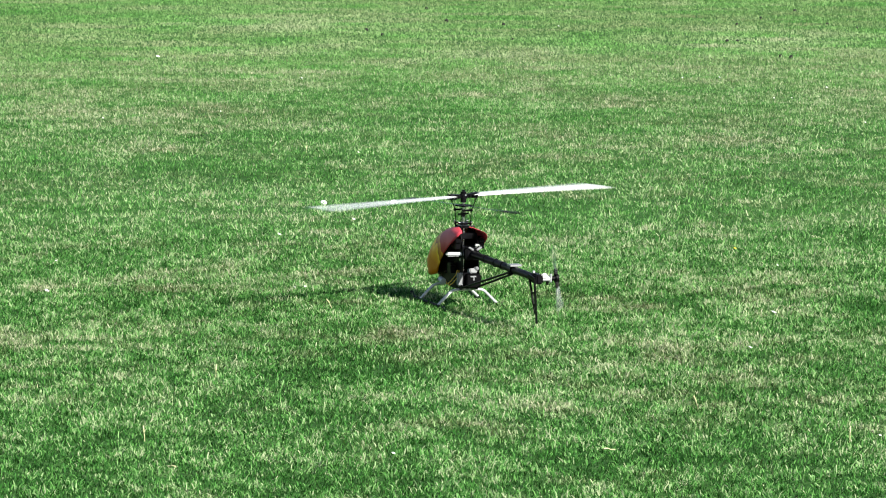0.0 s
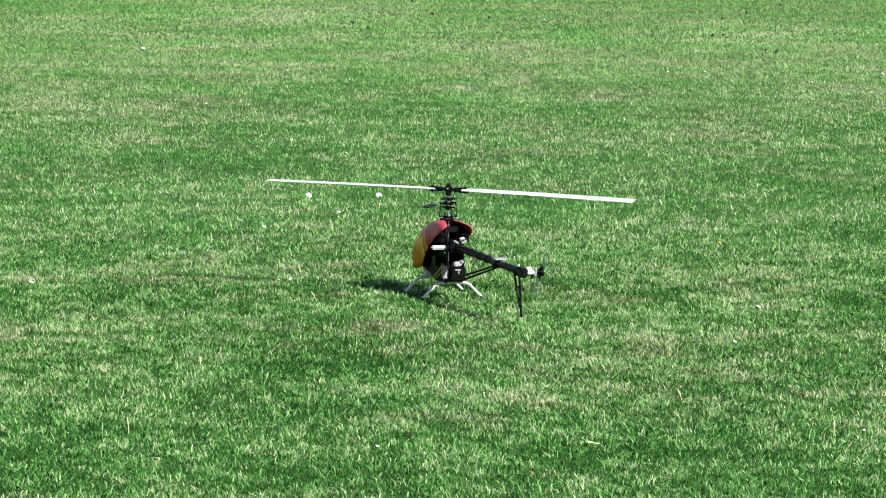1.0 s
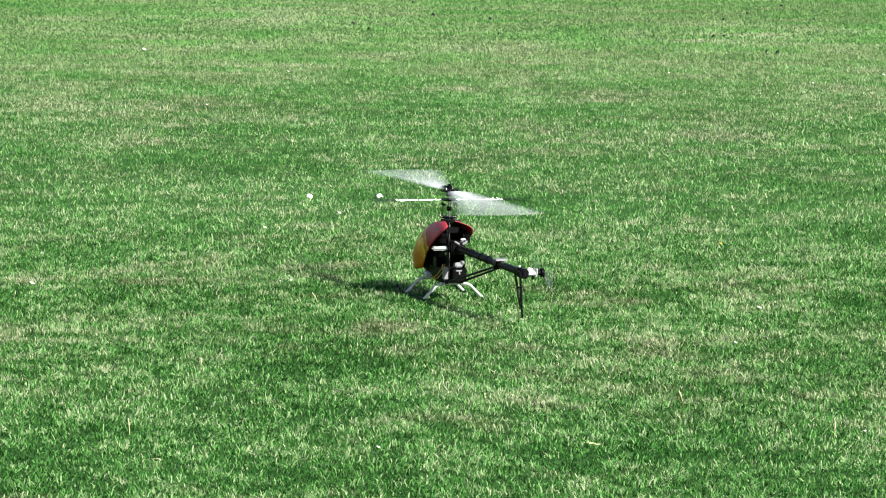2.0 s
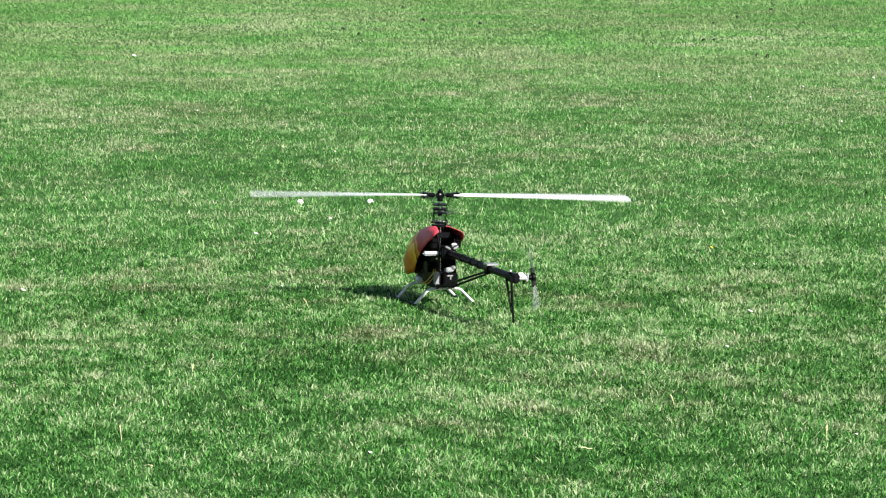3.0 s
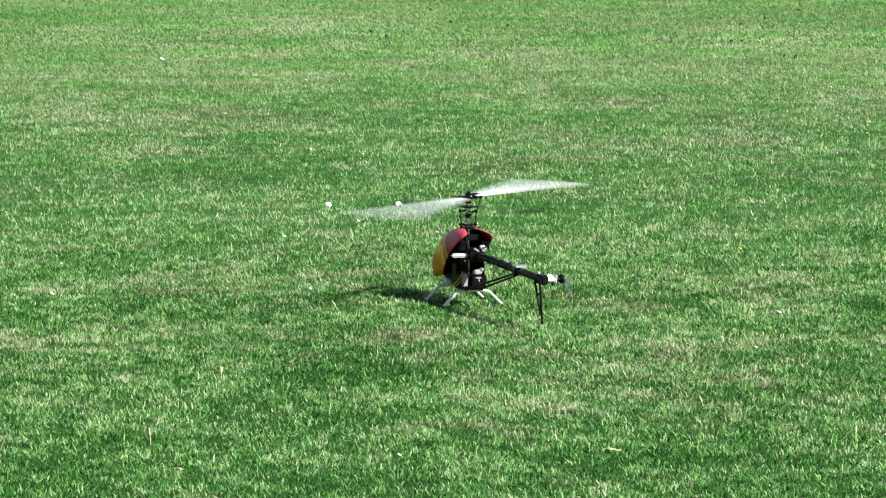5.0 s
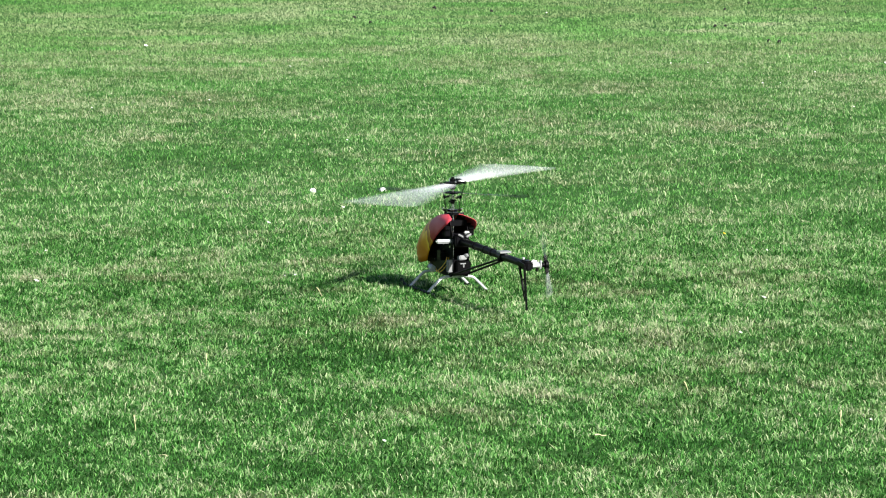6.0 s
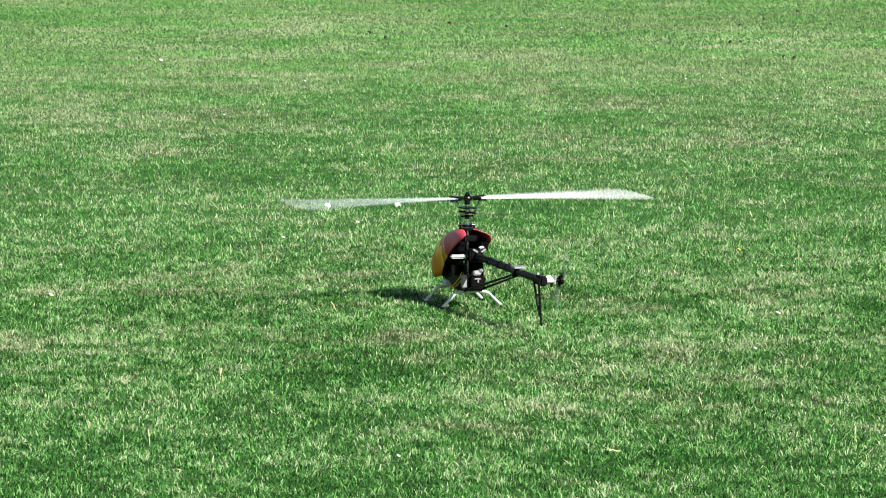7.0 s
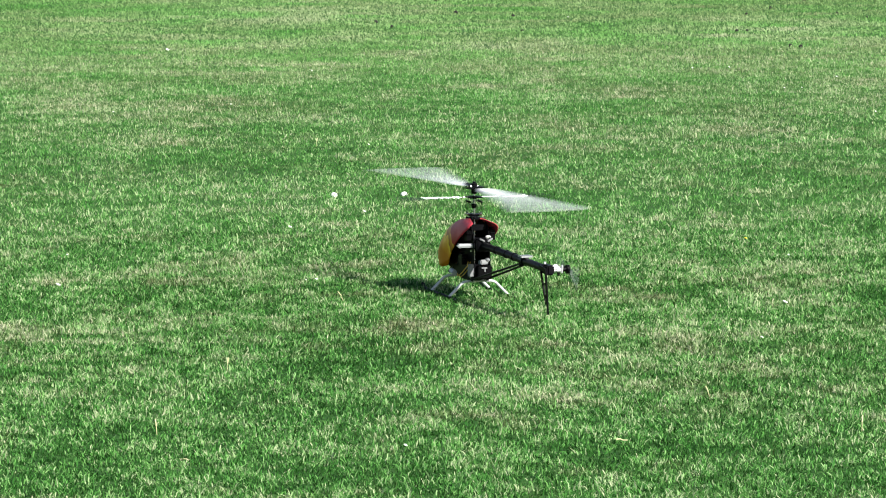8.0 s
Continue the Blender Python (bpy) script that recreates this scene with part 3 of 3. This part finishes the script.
    # tail rotor
    hub = rod((0, -0.008, 0), (0, 0.010, 0), 0.0085, 12)
    rod((0, -0.006, 0), (0, 0.004, 0), 0.0155, 16, hub)
    for s in (1, -1):
        box(0.012, 0.012, 0.028, (0, 0, s * 0.02), bevel=0.002, bm=hub)
    tail_rotor = part("tail_rotor", hub, BLACK, heli, at=pose(-0.815, -0.066, tail))
    for k in (0, 180):
        part("tail_blade", blade_mesh(0.02, 0.112, 0.0145, 0.004), NYLON, tail_rotor, "grey nylon tail rotor blade",
             at=pose(0, 0, 0, 0, k, 0) @ pose(0, 0, 0, 0, 90, 0) @ pose(0, 0, 0, 82, 0, 0), smooth=True)
    heli.matrix_basis = pose(0, 0, 0, 0, 0, 108)
    return heli, rotor, tail_rotor


# ---- flowers and litter in the grass ----
def flower(name, mat, size, label, at):
    """A small flower head: a ring of petals round a raised eye, on a short stem."""
    thing = tagged(new(name), label, "flower", group="flowers in the lawn")
    part("stem", pipe([(0, 0, 0), (0.002, 0.001, 0.012), (0.001, 0, 0.023)], 0.0012, 5), WEED, thing)
    bm = bmesh.new()
    for k in range(11):
        a = k * 2 * math.pi / 11
        m = pose(0, 0, 0.024, 0, 0, math.degrees(a)) @ pose(size * 0.30, 0, size * 0.12, 0, -28, 0) @ Matrix.Diagonal((size * 0.30, size * 0.15, size * 0.05, 1))
        bmesh.ops.create_icosphere(bm, subdivisions=1, radius=1.0, matrix=m)
    part("petals", bm, mat, thing)
    bm = bmesh.new()
    bmesh.ops.create_icosphere(bm, subdivisions=2, radius=1.0, matrix=pose(0, 0, 0.025 + size * 0.12) @ Matrix.Diagonal((size * 0.24, size * 0.24, size * 0.18, 1)))
    part("eye", bm, PETAL if mat is PETAL else PETAL_YELLOW, thing, smooth=True)
    thing.matrix_basis = at
    return thing


def mushroom(at):
    """A small white field mushroom: a domed cap with a lip, on a stout stalk."""
    thing = tagged(new("mushroom"), "small round white field mushroom standing in the grass", "mushroom", group="mushrooms in the lawn")
    part("stalk", rod((0, 0, 0), (0, 0, 0.024), 0.0042, 10, r2=0.0036), PETAL, thing, smooth=True)
    bm = bmesh.new()
    bmesh.ops.create_uvsphere(bm, u_segments=18, v_segments=10, radius=1.0)
    for v in bm.verts:
        z = v.co.z if v.co.z > 0 else v.co.z * 0.8
        v.co = Vector((v.co.x * 0.0155, v.co.y * 0.0145, 0.025 + z * 0.0135))
    part("cap", bm, PETAL, thing, smooth=True)
    thing.matrix_basis = at
    return thing


def lump(name, mat, size, label, category, at, seed, group=""):
    """A crumbled lump of earth or a bit of litter."""
    bm = bmesh.new()
    bmesh.ops.create_icosphere(bm, subdivisions=3, radius=1.0)
    for v in bm.verts:
        k = 1 + 0.45 * noise.noise(v.co * 2.1 + Vector((seed, 0, 0))) + 0.2 * noise.noise(v.co * 6 + Vector((0, seed, 0)))
        v.co = Vector((v.co.x * size[0], v.co.y * size[1], v.co.z * size[2])) * k
    ob = part(name, bm, mat)
    ob.matrix_basis = at
    return tagged(ob, label, category, group)


def build_litter():
    rng = random.Random(5)
    white = [(-0.773, 2.313, 0.015), (1.067, -0.428, 0.018), (0.919, -1.386, 0.012), (-0.195, -3.647, 0.010), (-1.526, 0.228, 0.017), (-2.270, 15.622, 0.027), (-0.479, 2.975, 0.012), (2.910, 12.943, 0.021),
             (1.474, 13.084, 0.012), (1.723, 13.117, 0.014), (2.357, 12.051, 0.012), (2.295, 8.848, 0.011), (1.934, 10.979, 0.011), (2.043, 10.979, 0.011), (-0.587, 0.374, 0.009), (-0.630, 0.355, 0.007), (1.199, 1.120, 0.010), (-2.105, 9.154, 0.011), (-1.456, 9.731, 0.011), (-1.103, 13.009, 0.014), (-0.556, 6.652, 0.010), (-1.592, 1.280, 0.007), (1.149, -3.307, 0.007), (0.801, 20.352, 0.014)]
    for x, y, s in white:
        flower("daisy", PETAL, s, "small white daisy head standing in the grass", pose(x, y, 0.010, 22, rng.uniform(4, 14), rng.uniform(15, 60)))
    for x, y, turn in [(-0.638, 3.920, 20), (-0.316, 3.937, 200)]:
        mushroom(pose(x, y, -0.009, 3, 4, turn))
    for x, y, s in [(1.079, 1.755, 0.012)]:
        flower("buttercup", PETAL_YELLOW, s, "small yellow flower head standing in the grass", pose(x, y, 0.010, 22, rng.uniform(4, 14), rng.uniform(15, 60)))
    for k, (x, y, s) in enumerate([(2.107, 18.140, 0.016), (2.190, 18.146, 0.014), (2.666, 22.118, 0.015), (2.370, 20.921, 0.016), (3.084, 23.526, 0.019), (2.362, 15.870, 0.018), (2.433, 15.799, 0.017), (3.170, 21.087, 0.012), (3.354, 20.288, 0.012), (-0.819, 19.870, 0.019), (-0.672, 19.116, 0.015), (-0.152, 21.565, 0.018), (0.346, 20.866, 0.017), (0.397, 18.371, 0.013), (-0.353, 24.080, 0.016)]):
        lump("earth_clod", EARTH, (s * 0.8, s * 0.8, s * 0.75), "dark crumbled clod of earth lying in the grass", "clod", pose(x, y, 0.014 + s * 0.6), k,
             "clods of earth")
    for x, y, turn in [(-0.460, -0.213, 175), (-0.766, -2.016, 80), (-0.883, -3.315, 100), (1.070, -3.312, 75), (0.687, -2.698, 120), (-0.826, 6.795, 70)]:
        bm = pipe([(0, 0, 0), (0.005, 0, 0.018), (0.012, 0.001, 0.034), (0.022, 0.002, 0.047)], 0.0010, 5)
        pipe([(0.011, 0.001, 0.032), (0.015, 0.001, 0.038), (0.020, 0.002, 0.0445), (0.023, 0.002, 0.048)], 0.0019, 6, bm)
        ob = part("grass_stalk", bm, STRAW, at=pose(x, y, 0.006, 0, 0, turn))
        tagged(ob, "dry straw-coloured grass stalk bending over the lawn", "stalk", "dry stalks")
    for k, (x, y, turn) in enumerate([(0.394, -3.566, 25), (-0.768, -3.872, 130)]):
        bm = pipe([(-0.016, 0, 0), (-0.004, 0.003, 0.003), (0.008, 0.002, 0.001), (0.018, -0.003, 0.004)], 0.0035, 6, flat=0.5)
        ob = part("dead_leaf", bm, STRAW, at=pose(x, y, 0.030, 8, 12, turn))
        tagged(ob, "dry pale curled leaf lying on the grass", "leaf", "dry leaves")


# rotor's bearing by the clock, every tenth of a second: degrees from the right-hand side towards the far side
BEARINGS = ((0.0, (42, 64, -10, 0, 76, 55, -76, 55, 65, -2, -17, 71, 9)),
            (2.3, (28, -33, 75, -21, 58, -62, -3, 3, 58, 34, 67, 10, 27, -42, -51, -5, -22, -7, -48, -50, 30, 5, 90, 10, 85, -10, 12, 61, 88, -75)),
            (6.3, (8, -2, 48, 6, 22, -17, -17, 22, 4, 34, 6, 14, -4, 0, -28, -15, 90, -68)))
# the disc leans a little to the right and back
DISC = pose(0, 0, 0, 1.4, 1.06, 0)


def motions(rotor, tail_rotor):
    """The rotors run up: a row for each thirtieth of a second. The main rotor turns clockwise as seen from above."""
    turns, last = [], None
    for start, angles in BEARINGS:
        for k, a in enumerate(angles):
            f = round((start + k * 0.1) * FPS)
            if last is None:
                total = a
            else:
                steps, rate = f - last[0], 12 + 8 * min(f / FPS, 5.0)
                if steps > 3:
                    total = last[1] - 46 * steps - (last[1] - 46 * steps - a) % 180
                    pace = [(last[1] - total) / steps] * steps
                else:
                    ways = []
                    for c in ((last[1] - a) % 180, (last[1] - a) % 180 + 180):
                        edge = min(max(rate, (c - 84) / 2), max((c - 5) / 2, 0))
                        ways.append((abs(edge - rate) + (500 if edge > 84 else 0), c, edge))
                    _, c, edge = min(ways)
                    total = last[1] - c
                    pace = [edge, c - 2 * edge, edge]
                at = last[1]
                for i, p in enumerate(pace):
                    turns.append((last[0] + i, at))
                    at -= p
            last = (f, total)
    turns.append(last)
    home = rotor.matrix_basis.copy()
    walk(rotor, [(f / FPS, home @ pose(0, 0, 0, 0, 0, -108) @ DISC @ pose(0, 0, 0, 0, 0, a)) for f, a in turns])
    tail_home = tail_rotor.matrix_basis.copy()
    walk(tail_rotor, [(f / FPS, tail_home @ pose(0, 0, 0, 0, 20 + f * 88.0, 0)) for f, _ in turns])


build_lawn()
helicopter, main_rotor, tail_rotor = build_helicopter()
build_litter()
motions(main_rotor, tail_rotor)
